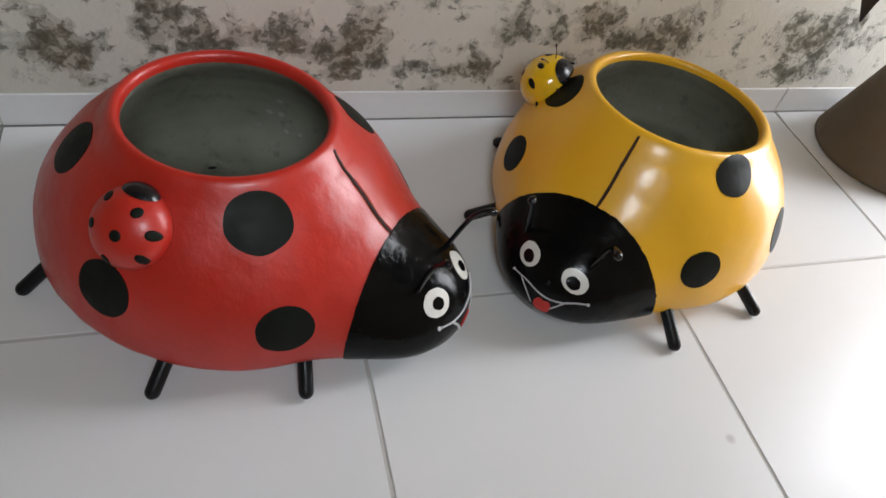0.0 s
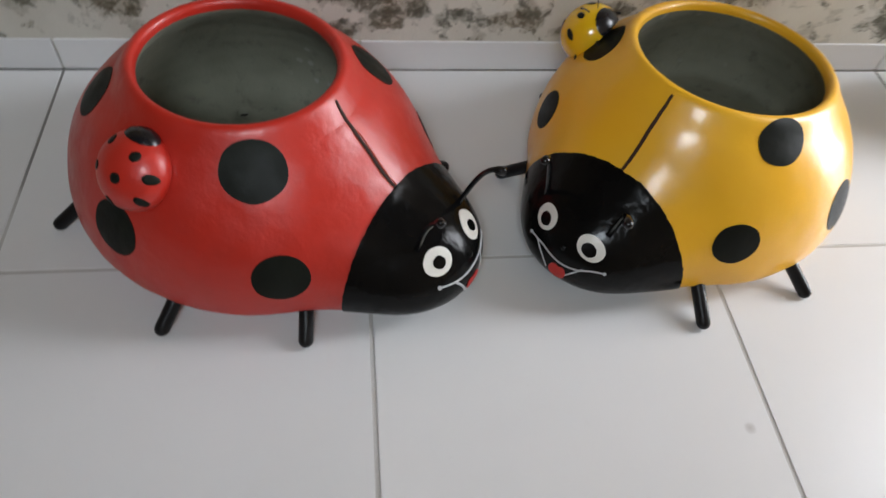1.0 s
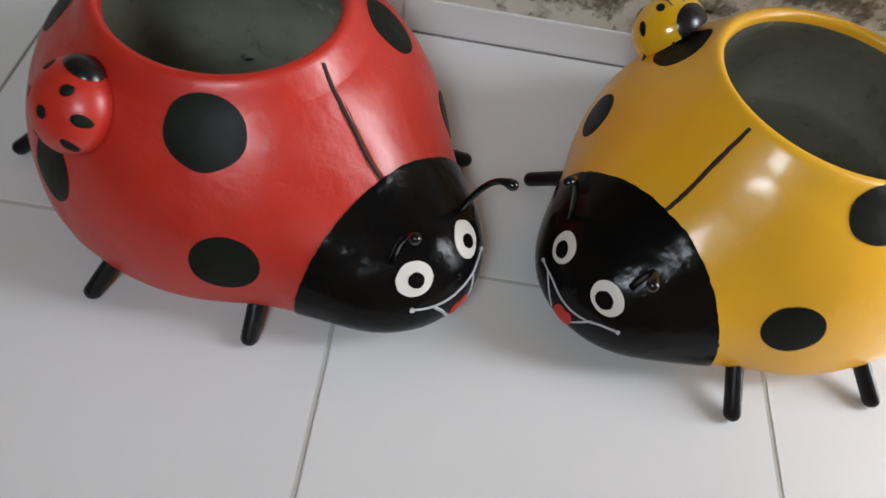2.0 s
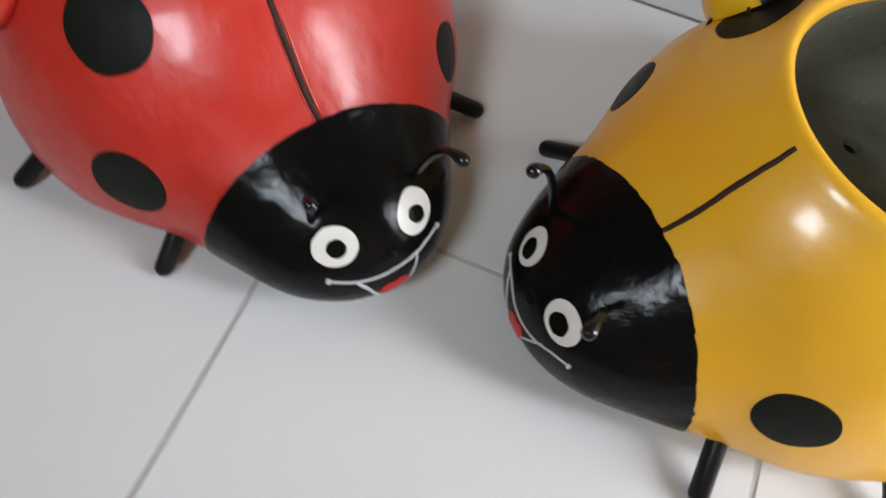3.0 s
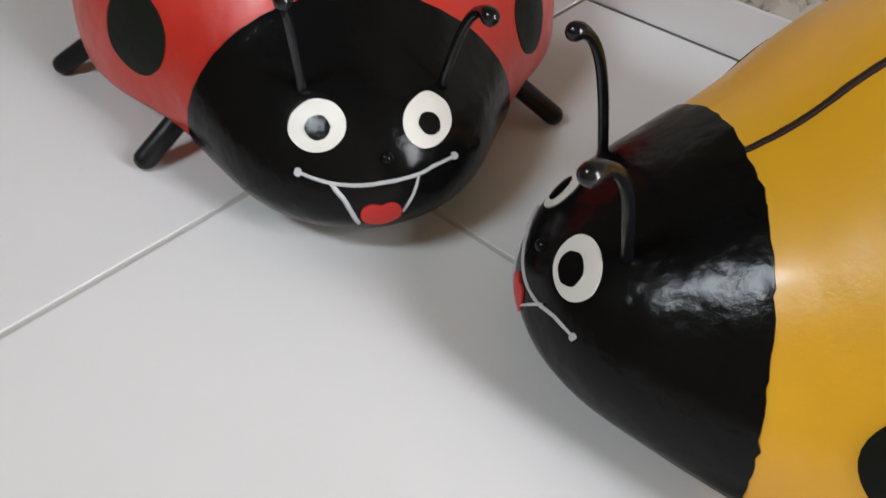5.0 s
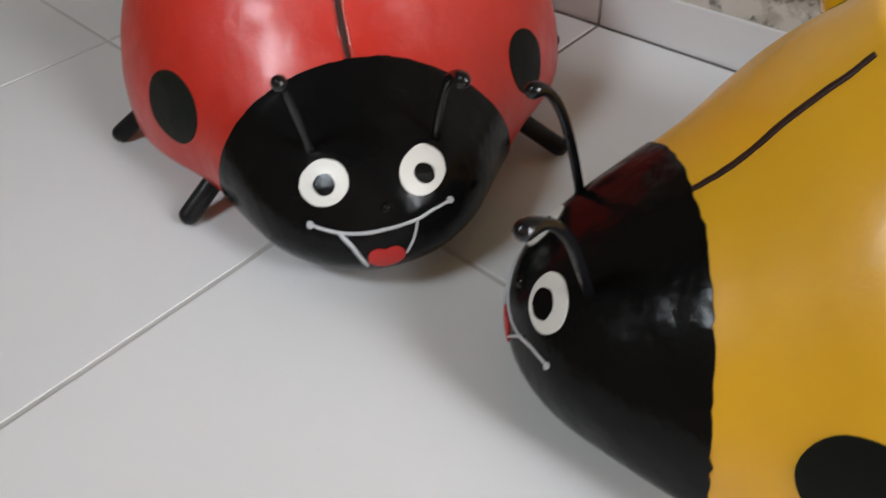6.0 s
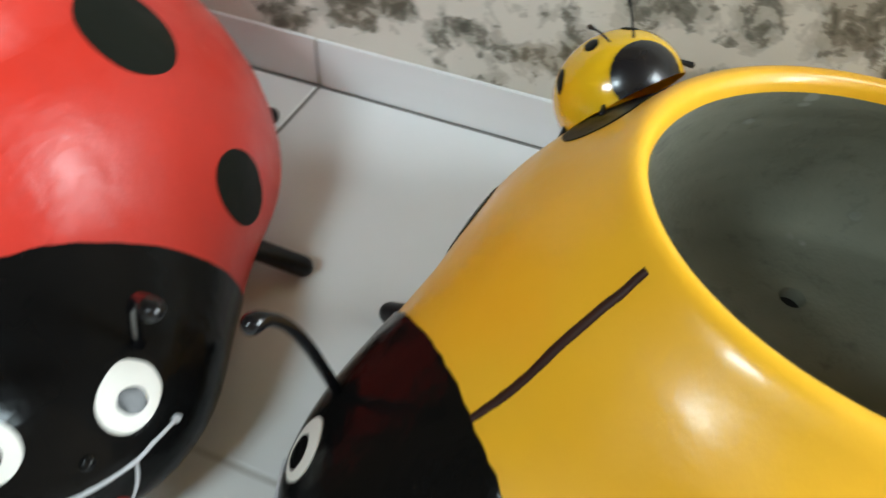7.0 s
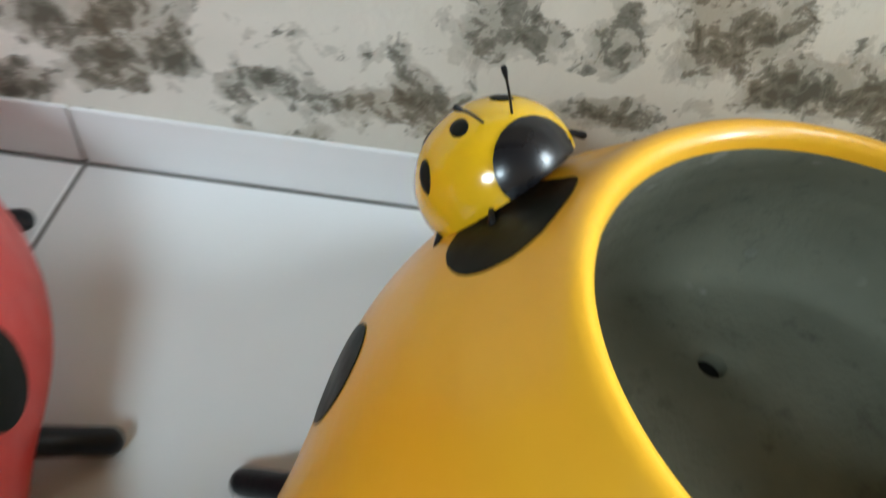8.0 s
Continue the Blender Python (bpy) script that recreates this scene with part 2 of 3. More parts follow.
def tube_mesh(name, points, radii, material, segs=12, rounds=4):
    """A rod along points with rounded ends."""
    pts = [Vector(p) for p in points]
    rings = []
    first, last = (pts[0] - pts[1]).normalized(), (pts[-1] - pts[-2]).normalized()
    for k in range(rounds, 0, -1):
        a = math.pi / 2 * k / rounds
        rings.append((pts[0] + first * radii[0] * math.sin(a), max(radii[0] * math.cos(a), radii[0] * 0.05)))
    rings += list(zip(pts, radii))
    for k in range(1, rounds + 1):
        a = math.pi / 2 * k / rounds
        rings.append((pts[-1] + last * radii[-1] * math.sin(a), max(radii[-1] * math.cos(a), radii[-1] * 0.05)))
    verts, faces = [], []
    ref = Vector((0.31, 0.9, 0.2))
    for i, (c, r) in enumerate(rings):
        along = (rings[min(i + 1, len(rings) - 1)][0] - rings[max(i - 1, 0)][0]).normalized()
        u = along.cross(ref).normalized()
        v = along.cross(u)
        for s in range(segs):
            a = 2 * math.pi * s / segs
            verts.append(c + r * (math.cos(a) * u + math.sin(a) * v))
    n = len(rings)
    for i in range(n - 1):
        for s in range(segs):
            s2 = (s + 1) % segs
            faces.append((i * segs + s, i * segs + s2, (i + 1) * segs + s2, (i + 1) * segs + s))
    faces.append(tuple(range(segs))[::-1])
    faces.append(tuple(range((n - 1) * segs, n * segs)))
    return mesh_of(name, verts, faces, material)


def bezier(a, b, c, d, n=14):
    a, b, c, d = map(Vector, (a, b, c, d))
    out = []
    for i in range(n + 1):
        t = i / n
        out.append((1 - t) ** 3 * a + 3 * t * (1 - t) ** 2 * b + 3 * t * t * (1 - t) * c + t ** 3 * d)
    return out


def lathe(name, profile, material, segs=64, cap_bottom=False):
    verts, faces = [], []
    for r, z in profile:
        for s in range(segs):
            a = 2 * math.pi * s / segs
            verts.append((r * math.cos(a), r * math.sin(a), z))
    for i in range(len(profile) - 1):
        for s in range(segs):
            s2 = (s + 1) % segs
            faces.append((i * segs + s, i * segs + s2, (i + 1) * segs + s2, (i + 1) * segs + s))
    if cap_bottom:
        faces.append(tuple(range(segs))[::-1])
    return mesh_of(name, verts, faces, material)


# ---- the room ----
def wall_with_opening(name, axis, at, lo, hi, thick, opening=None, material=UNSEENWALL):
    """A wall of real thickness across axis, at the inner face 'at', outward by thick; each opening: lo, hi, bottom, top."""
    bm = bmesh.new()

    def block(a0, a1, z0, z1):
        if a1 - a0 < 1e-4 or z1 - z0 < 1e-4:
            return
        size = (thick, a1 - a0, z1 - z0) if axis == "x" else (a1 - a0, abs(thick), z1 - z0)
        c = (at + thick / 2, (a0 + a1) / 2, (z0 + z1) / 2) if axis == "x" else ((a0 + a1) / 2, at + thick / 2, (z0 + z1) / 2)
        bmesh.ops.create_cube(bm, size=1, matrix=Matrix.Translation(c) @ Matrix.Diagonal((abs(size[0]), abs(size[1]), size[2], 1)))

    if opening:
        at_lo = lo
        for o0, o1, z0, z1 in opening:
            block(at_lo, o0, 0, ROOM_H), block(o0, o1, 0, z0), block(o0, o1, z1, ROOM_H)
            at_lo = o1
        block(at_lo, hi, 0, ROOM_H)
    else:
        block(lo, hi, -0.02, ROOM_H)
    return part(name, bm_mesh(name, bm, material, False), None, kind="structure")


WALL_Y = 0.005
tagged(wall_with_opening("wall_north", "y", WALL_Y, ROOM_L - 0.15, ROOM_R + 0.15, 0.15, None, PLASTER), "white plaster wall with dark mould stains above the skirting", "wall")
tagged(wall_with_opening("wall_east", "x", ROOM_R, ROOM_F, WALL_Y, 0.15, ((EAST_Y0, EAST_Y1, EAST_Z0, EAST_Z1),)), "unseen ochre wall with an open doorway", "wall")
tagged(wall_with_opening("wall_south", "y", ROOM_F, ROOM_L - 0.15, ROOM_R + 0.15, -0.15, WINDOWS), "unseen ochre wall with a high window", "wall")
tagged(wall_with_opening("wall_west", "x", ROOM_L, ROOM_F, WALL_Y, -0.15), "unseen plain ochre wall, added to close the room", "wall")
tagged(part("ceiling", box_mesh("ceiling", (ROOM_R - ROOM_L + 0.3, WALL_Y - ROOM_F + 0.3, 0.12), UNSEENCEIL, 0, ((ROOM_L + ROOM_R) / 2, (WALL_Y + ROOM_F) / 2, ROOM_H + 0.063))),
       "unseen dark brown ceiling, added to cut bounced light", "ceiling", kind="structure")


def opening_frame(name, label, m, w, h, mullions, bottom):
    """A frame round an opening of w by h, built in the plane x, z."""
    t = thing(name, label, name.split("_")[0], m, kind="structure")
    bars = [(0, h / 2 - 0.02, w, 0.04), (-w / 2 + 0.02, 0, 0.04, h - 0.084), (w / 2 - 0.02, 0, 0.04, h - 0.084)]
    if bottom:
        bars.append((0, -h / 2 + 0.02, w, 0.04))
    for x in mullions:
        bars.append((x, 0, 0.035, h - 0.084))
    for x, z, bw, bh in bars:
        part("frame_bar", box_mesh("frame_bar", (bw, 0.06, bh), FRAMEPAINT, 0.004, (x, 0, z)), t)
    return t


for name, (x0, x1, z0, z1) in zip(("window_1",), WINDOWS):
    opening_frame(name, "white painted frame of a high window", pose((x0 + x1) / 2, ROOM_F - 0.012, (z0 + z1) / 2), x1 - x0 - 0.01, z1 - z0 - 0.01, (), True)
opening_frame("door_1", "white painted frame of an open doorway", pose(ROOM_R + 0.012, *EAST_MID, 0, 0, 90), EAST_Y1 - EAST_Y0 - 0.01, EAST_Z1 - EAST_Z0 - 0.004, (), False)

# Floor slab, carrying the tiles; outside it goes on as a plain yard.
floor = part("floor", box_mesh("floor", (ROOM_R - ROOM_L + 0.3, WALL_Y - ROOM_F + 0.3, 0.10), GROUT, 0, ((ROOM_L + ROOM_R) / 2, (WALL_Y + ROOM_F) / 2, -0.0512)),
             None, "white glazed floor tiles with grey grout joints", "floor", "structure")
tagged(part("ground", mesh_of("ground", [(-60, -60, -0.12), (60, -60, -0.12), (60, 60, -0.12), (-60, 60, -0.12)], [(0, 1, 2, 3)], STONE, False)), "bare ground outside the room", "ground", kind="structure")

TILE_SIZE, FIRST_ROW = 0.5, 0.425

# ---- the ladybird planters ----
BUG_CENTRE = np.array([0.02, 0.0, 0.075])


def hull(q, S):
    """Signed distance, nearly, to a dome flattened below, smoothly joined to a rounded head in front."""
    af, ab, b, zc, ct, cb, pt, hx, hz, ha, hb, hct, hcb, k = S
    x, y, z = q[..., 0], q[..., 1], q[..., 2]
    rho = np.sqrt((x / np.where(x > 0, af, ab)) ** 2 + (y / b) ** 2 + 1e-12)
    w = np.abs(z - zc) / np.where(z > zc, ct, cb)
    p = np.where(z > zc, pt, 2.0)
    g = (rho ** p + w ** p + 1e-12) ** (1 / p)
    d1 = (np.sqrt(x * x + y * y + (z - zc) ** 2) + 1e-9) * (1 - 1 / g)
    g2 = np.sqrt(((x - hx) / ha) ** 2 + (y / hb) ** 2 + ((z - hz) / np.where(z > hz, hct, hcb)) ** 2 + 1e-12)
    d2 = (np.sqrt((x - hx) ** 2 + y * y + (z - hz) ** 2) + 1e-9) * (1 - 1 / g2)
    h = np.clip(0.5 + 0.5 * (d2 - d1) / k, 0, 1)
    return d2 * (1 - h) + d1 * h - k * h * (1 - h)


LIP = [(0.0310, -0.0272), (0.0258, -0.0212), (0.0214, -0.0157), (0.0178, -0.0103), (0.0142, -0.0055), (0.0105, -0.0018), (0.0062, 0.0002), (0.0025, -0.0004), (-0.0004, -0.0030), (-0.0018, -0.0075), (-0.0020, -0.0130)]


class Bug:
    def __init__(self, S, rim, swells=()):
        self.S, self.rim, self.swells = S, rim, swells
        a = np.linspace(0, 2 * np.pi, 176, endpoint=False)
        d = self.rim_point(a, *LIP[0]) - BUG_CENTRE
        want = np.linalg.norm(d, axis=1)
        self.rim_az, self.rim_el = np.arctan2(d[:, 1], d[:, 0]), np.arcsin(d[:, 2] / want)
        order = np.argsort(self.rim_az)
        lift = want - self.reach(d / want[:, None])
        self.table = self.rim_az[order], self.rim_el[order], lift[order]
        self.lag = ((a - self.rim_az + np.pi) % (2 * np.pi) - np.pi)[order]
        steps = np.diff(np.array(LIP), axis=0)
        self.lip_run = np.concatenate([[0.0], np.cumsum(np.hypot(steps[:, 0], steps[:, 1]))])

    def out(self, ways):
        """The reach, drawn to the lip near the rim."""
        az, el = np.arctan2(ways[:, 1], ways[:, 0]), np.arcsin(np.clip(ways[:, 2], -1, 1))
        at, els, lifts = self.table
        el_top, lift = np.interp(az, at, els, period=2 * np.pi), np.interp(az, at, lifts, period=2 * np.pi)
        f = (el_top - el) / (el_top + np.radians(88))
        return self.reach(ways) + lift * np.clip(1 - f / 0.36, 0, 1) ** 2

    def reach(self, ways):
        """How far the hull lies from the centre along unit ways."""
        lo, hi = np.full(len(ways), 0.01), np.full(len(ways), 0.6)
        for _ in range(34):
            mid = (lo + hi) / 2
            inside = hull(BUG_CENTRE + mid[:, None] * ways, self.S) < 0
            lo, hi = np.where(inside, mid, lo), np.where(inside, hi, mid)
        r = (lo + hi) / 2
        p = BUG_CENTRE + r[:, None] * ways
        for c, size, height in self.swells:
            r = r + height * np.exp(-np.sum((p - np.array(c)) ** 2, axis=1) / size ** 2)
        return r + np.array([noise.noise(Vector(v) * 11) * 0.0020 + noise.noise(Vector(v) * 34) * 0.0005 for v in p])

    def onto(self, points, lift=0.0):
        """Points moved onto the hull, lifted off it by some metres."""
        d = np.atleast_2d(np.asarray(points, float)) - BUG_CENTRE
        d /= np.linalg.norm(d, axis=1)[:, None]
        reach = self.out(d)
        p = BUG_CENTRE + reach[:, None] * d
        az, el = np.arctan2(d[:, 1], d[:, 0]), np.arcsin(np.clip(d[:, 2], -1, 1))
        over = (el - np.interp(az, self.table[0], self.table[1], period=2 * np.pi)) * reach
        up = over > 0
        if up.any():
            a = az[up] + np.interp(az[up], self.table[0], self.lag, period=2 * np.pi)
            lip = np.array(LIP)
            p[up] = self.rim_point(a, np.interp(over[up], self.lip_run, lip[:, 0]), np.interp(over[up], self.lip_run, lip[:, 1]))
        return p + lift * self.normal(p)

    def normal(self, p):
        h = 1e-4
        g = np.stack([hull(p + e, self.S) - hull(p - e, self.S) for e in np.eye(3) * h], -1)
        return g / np.linalg.norm(g, axis=-1)[..., None]

    def rim_point(self, a, dr, dz):
        rx, ry, rz, ra, rb, tx, ty = self.rim
        X, Y = (ra + dr) * np.cos(a), (rb + dr) * np.sin(a)
        return np.stack([rx + X, ry + Y, rz + dz - tx * X - ty * Y], -1)


def ring_faces(rows, n):
    out = []
    for i in range(rows - 1):
        for s in range(n):
            s2 = (s + 1) % n
            out.append((i * n + s, (i + 1) * n + s, (i + 1) * n + s2, i * n + s2))
    return out



def bug_shell(bug, head_cut, rough_edge):
    """The painted outer shell, cut along the neckline: body and head, each as verts and faces."""
    n, rows = 176, 120
    a = np.linspace(0, 2 * np.pi, n, endpoint=False)
    az, el_top = bug.rim_az, bug.rim_el
    bm = bmesh.new()
    grid = []
    for i in range(rows):
        el = el_top + (np.radians(-88) - el_top) * (i / (rows - 1)) ** 1.25
        ways = np.stack([np.cos(el) * np.cos(az), np.cos(el) * np.sin(az), np.sin(el)], -1)
        p = BUG_CENTRE + bug.out(ways)[:, None] * ways
        grid.append([bm.verts.new(v) for v in p])
    for dr, dz in LIP[1:]:
        grid.insert(0, [bm.verts.new(v) for v in bug.rim_point(a, dr, dz)])
    for i in range(len(grid) - 1):
        for s in range(n):
            bm.faces.new((grid[i][s], grid[i + 1][s], grid[i + 1][(s + 1) % n], grid[i][(s + 1) % n]))
    bm.faces.new(grid[-1])
    c0, c1, c2, c3 = head_cut

    def shear(sign):
        for v in bm.verts:
            ragged = noise.noise(Vector((v.co.y * 24, v.co.z * 24, 3))) * 0.0014 + noise.noise(Vector((v.co.y * 130, v.co.z * 130, 8))) * rough_edge
            v.co.x -= sign * (c3 * v.co.y ** 2 + c2 * v.co.y + ragged)

    shear(1)
    out = []
    full = bm
    for inner in (True, False):
        bm = full.copy()
        bmesh.ops.bisect_plane(bm, geom=bm.verts[:] + bm.edges[:] + bm.faces[:], plane_co=(c0 + (0.010 if inner else 0.0), 0, 0), plane_no=Vector((1, 0, -c1)).normalized(), clear_outer=inner, clear_inner=not inner)
        bmesh.ops.remove_doubles(bm, verts=[v for v in bm.verts if v.is_boundary or any(e.is_boundary for f in v.link_faces for e in f.edges)], dist=0.0014)
        shear(-1)
        out.append(bm)
    full.free()
    return out


def swollen_head(bug, bm, lift):
    """Black paint stands proud of the neck with a rounded edge."""
    bmesh.ops.recalc_face_normals(bm, faces=bm.faces)
    edge = {v for e in bm.edges if e.is_boundary for v in e.verts}
    bm.normal_update()
    normals = {v: Vector(bug.normal(np.array([v.co]))[0]) for v in bm.verts}
    rim = [e for e in bm.edges if e.is_boundary]
    ring = bmesh.ops.extrude_edge_only(bm, edges=rim)
    outer = {v for v in ring["geom"] if isinstance(v, bmesh.types.BMVert)}
    for v, nrm in normals.items():
        v.co += nrm * (lift * (0.8 if v in edge else 1.0))
    for v in outer:
        v.co.x -= 0.0004
        v.co -= Vector(bug.normal(np.array([v.co]))[0]) * 0.0045
    bmesh.ops.split_edges(bm, edges=[e for e in rim if e.is_valid])
    return bm


def patch(bug, name, centre, ru, rv, material, parent, lift=0.0008, turn=0.0, ragged=0.03, lobes=0.0):
    """A painted disc laid on the hull: a thin skin with its own edge."""
    c = bug.onto([centre])[0]
    nrm = bug.normal(c[None])[0]
    v = np.array([0, 0, 1.0]) - nrm * nrm[2]
    v /= np.linalg.norm(v)
    u = np.cross(v, nrm)
    ca, sa = math.cos(radians(turn)), math.sin(radians(turn))
    u, v = ca * u + sa * v, -sa * u + ca * v
    segs, rings = 36, 5
    pts, seed = [c], random.random() * 50
    for k in range(1, rings + 1):
        for s in range(segs):
            a = 2 * math.pi * s / segs
            r = k / rings * (1 + ragged * noise.noise(Vector((math.cos(a) * 1.6 + seed, math.sin(a) * 1.6, seed))))
            r *= 1 - lobes * max(0, math.sin(a)) ** 12
            pts.append(c + r * (ru * math.cos(a) * u + rv * math.sin(a) * v))
    p = bug.onto(pts, lift)
    low = bug.onto(pts[-segs:], -0.0012)
    verts = list(p) + list(p[-segs:]) + list(low)
    faces = [(0, 1 + s, 1 + (s + 1) % segs) for s in range(segs)]
    for k in range(rings):
        b0, b1 = 1 + (k - 1) * segs, 1 + k * segs
        if k:
            faces += [(b0 + s, b1 + s, b1 + (s + 1) % segs, b0 + (s + 1) % segs) for s in range(segs)]
    b0, b1 = 1 + rings * segs, 1 + (rings + 1) * segs
    faces += [(b0 + s, b1 + s, b1 + (s + 1) % segs, b0 + (s + 1) % segs) for s in range(segs)]
    return part(name, mesh_of(name, verts, faces, material), parent)


def stroke(bug, name, points, width, material, parent, lift=0.0010, steps=10, taper=0.3, ragged=0.25):
    """A brush stroke on the hull through points."""
    pts = [np.array(p, float) for p in points]
    line = []
    for i in range(len(pts) - 1):
        p0, p1, p2, p3 = pts[max(i - 1, 0)], pts[i], pts[i + 1], pts[min(i + 2, len(pts) - 1)]
        for k in range(steps):
            t = k / steps
            line.append(0.5 * ((2 * p1) + (p2 - p0) * t + (2 * p0 - 5 * p1 + 4 * p2 - p3) * t * t + (3 * p1 - p0 - 3 * p2 + p3) * t ** 3))
    line.append(pts[-1])
    line = bug.onto(line)
    nrm = bug.normal(line)
    n = len(line)
    along = np.gradient(line, axis=0)
    side = np.cross(nrm, along)
    side /= np.linalg.norm(side, axis=1)[:, None]
    rows = []
    for off, up in ((-1.0, -0.001), (-0.8, lift * 0.8), (0.0, lift), (0.8, lift * 0.8), (1.0, -0.001)):
        w = np.array([width / 2 * (1 - taper * abs(2 * i / (n - 1) - 1) ** 3) * (1 + ragged * noise.noise(Vector((i * 0.5, off * 3, width * 900)))) for i in range(n)])
        rows.append(bug.onto(line + off * w[:, None] * side, 0) + up * nrm)
    verts = np.concatenate(rows)
    faces = [(r * n + i, r * n + i + 1, (r + 1) * n + i + 1, (r + 1) * n + i) for r in range(4) for i in range(n - 1)]
    return part(name, mesh_of(name, verts, faces, material), parent)


def pot_inside(bug, name, parent, drain, material):
    """The raw inside: wall, rounded corner and a floor with a drain hole."""
    n = 96
    a = np.linspace(0, 2 * np.pi, n, endpoint=False)
    floor_z = drain[2]
    lip = bug.rim_point(a, *LIP[-1])
    rx, ry, rz, ra, rb, tx, ty = bug.rim
    rows = [lip]
    for f, dr in ((0.06, 0.002), (0.15, 0.016), (0.30, 0.032), (0.5, 0.046), (0.7, 0.052), (0.85, 0.048), (0.95, 0.036), (0.99, 0.026), (1.0, 0.014)):
        dr *= drain[3]
        ring = bug.rim_point(a, dr, 0)
        ring[:, 2] = lip[:, 2] * (1 - f) + floor_z * f
        wob = np.array([noise.noise(Vector((math.cos(t) * 3, math.sin(t) * 3, f * 9))) * 0.0016 for t in a])
        ring[:, 0] += wob * np.cos(a)
        ring[:, 1] += wob * np.sin(a)
        rows.append(ring)
    centre = np.array([drain[0], drain[1], floor_z])
    edge = rows[-1]
    hole = centre + 0.0095 * np.stack([np.cos(a), np.sin(a), np.zeros(n)], -1)
    for f in (0.2, 0.4, 0.6, 0.78):
        ring = edge * (1 - f) + hole * f
        ring[:, 2] = floor_z + np.array([noise.noise(Vector(v) * 30) * 0.0012 * (1 - f) for v in ring])
        rows.append(ring)
    rows.append(centre + (hole - centre) * 1.08)
    rows.append(hole - np.array([0, 0, 0.0008]))
    down = hole.copy()
    down[:, 2] -= 0.012
    rows.append(down)
    verts = np.concatenate(rows)
    faces = ring_faces(len(rows), n)
    ob = part(name, mesh_of(name, verts, [f[::-1] for f in faces], material), parent, "raw grey cement inside with a drain hole")
    # A near-black disc closes the hole, its inner darkness painted on.
    part("drain_hole", mesh_of("drain_hole", down, [tuple(range(n))], HOLE), ob, "dark round drain hole")
    return ob


def planter(name, label, place, heading, S, rim, paint, head_cut, spots, eyes, pupils, mouths, tongue, seam, antennae, legs, drain, swells=(), seam_ridges=(), rough_edge=0.0010):
    t = thing(name, label, "planter", pose(place[0], place[1], 0, 0, 0, math.degrees(heading)), "ladybird planters")
    bug = Bug(S, rim, swells)
    body_bm, head_bm = bug_shell(bug, head_cut, rough_edge)
    body = part("body", bm_mesh("body", body_bm, paint), t)
    head = part("head", bm_mesh("head", swollen_head(bug, head_bm, 0.0018), BLACK), t, "glossy black painted head")
    pot_inside(bug, "inside", body, drain, CEMENT)
    for centre, ru, rv, turn in spots:
        patch(bug, "spot", centre, ru, rv, SPOT, body, turn=turn)
    stroke(bug, "wing_line", seam, 0.0056, SEAM, body, lift=0.0014, taper=0.3, ragged=0.22)
    # Thin glossy ridges added beside the line to catch a pale highlight.
    for side, width, material in seam_ridges:
        line = [(x, y + side, z) for x, y, z in seam]
        stroke(bug, "chipped_edge", line[1:], width, material, body, lift=0.0009, taper=0.8, ragged=1.3)
    for (c, ru, rv, turn), (pc, pr, pv) in zip(eyes, pupils):
        eye = patch(bug, "eye", c, ru, rv, WHITE, head, lift=0.0028, turn=turn, ragged=0.05)
        patch(bug, "pupil", pc, pr, pv, BLACK, eye, lift=0.0034, turn=turn, ragged=0.08)
    for line, w in mouths:
        stroke(bug, "mouth_line", line, w, GREYWHITE, head, lift=0.0032)
    for end in (mouths[0][0][0], mouths[0][0][-1]):
        patch(bug, "mouth_corner", end, mouths[0][1] * 0.76, mouths[0][1] * 0.85, GREYWHITE, head, lift=0.0034, ragged=0.3)
    patch(bug, "tongue", tongue[0], tongue[1], tongue[2], TONGUE, head, lift=0.0030, lobes=0.35)
    nose = bug.onto([(0.34, 0.004, 0.088)], 0.001)[0]
    bm = bmesh.new()
    bmesh.ops.create_uvsphere(bm, u_segments=14, v_segments=9, radius=0.0048, matrix=Matrix.Translation(nose))
    part("nose", bm_mesh("nose", bm, BLACK), head)
    for base, tip, bend in antennae:
        b = Vector(bug.onto([base], -0.004)[0])
        tip = Vector(tip)
        pts = bezier(b, b.lerp(tip, 0.42) + Vector((-0.004, 0, 0.016)), tip + Vector(bend), tip, 16)
        n = len(pts)
        radii = [0.0056 if i == 0 else 0.0035 if i < n - 3 else (0.0042, 0.0054, 0.0060)[i - n + 3] for i in range(n)]
        part("antenna", tube_mesh("antenna", pts, radii, ROD, 12), head, "black iron rod antenna with rounded tip")
    for x, y in legs:
        out = Vector((x * 0.55, y, 0)).normalized()
        foot = Vector((x, y, 0.0094))
        up = foot - out * 0.058 + Vector((0, 0, 0.036))
        part("leg", tube_mesh("leg", [foot, foot.lerp(up, 0.5), up], [0.0095, 0.0095, 0.0095], IRON, 14), t, "black painted iron rod leg")
    return t, bug


red_S = (0.2572, 0.2708, 0.2377, 0.0447, 0.2333, 0.0240, 1.8333, 0.2093, 0.0516, 0.1400, 0.1230, 0.0850, 0.0604, 0.0500)
yel_S = (0.2772, 0.2160, 0.2396, 0.0406, 0.2604, 0.0223, 1.8148, 0.2193, 0.0508, 0.1291, 0.1180, 0.0929, 0.0577, 0.0563)

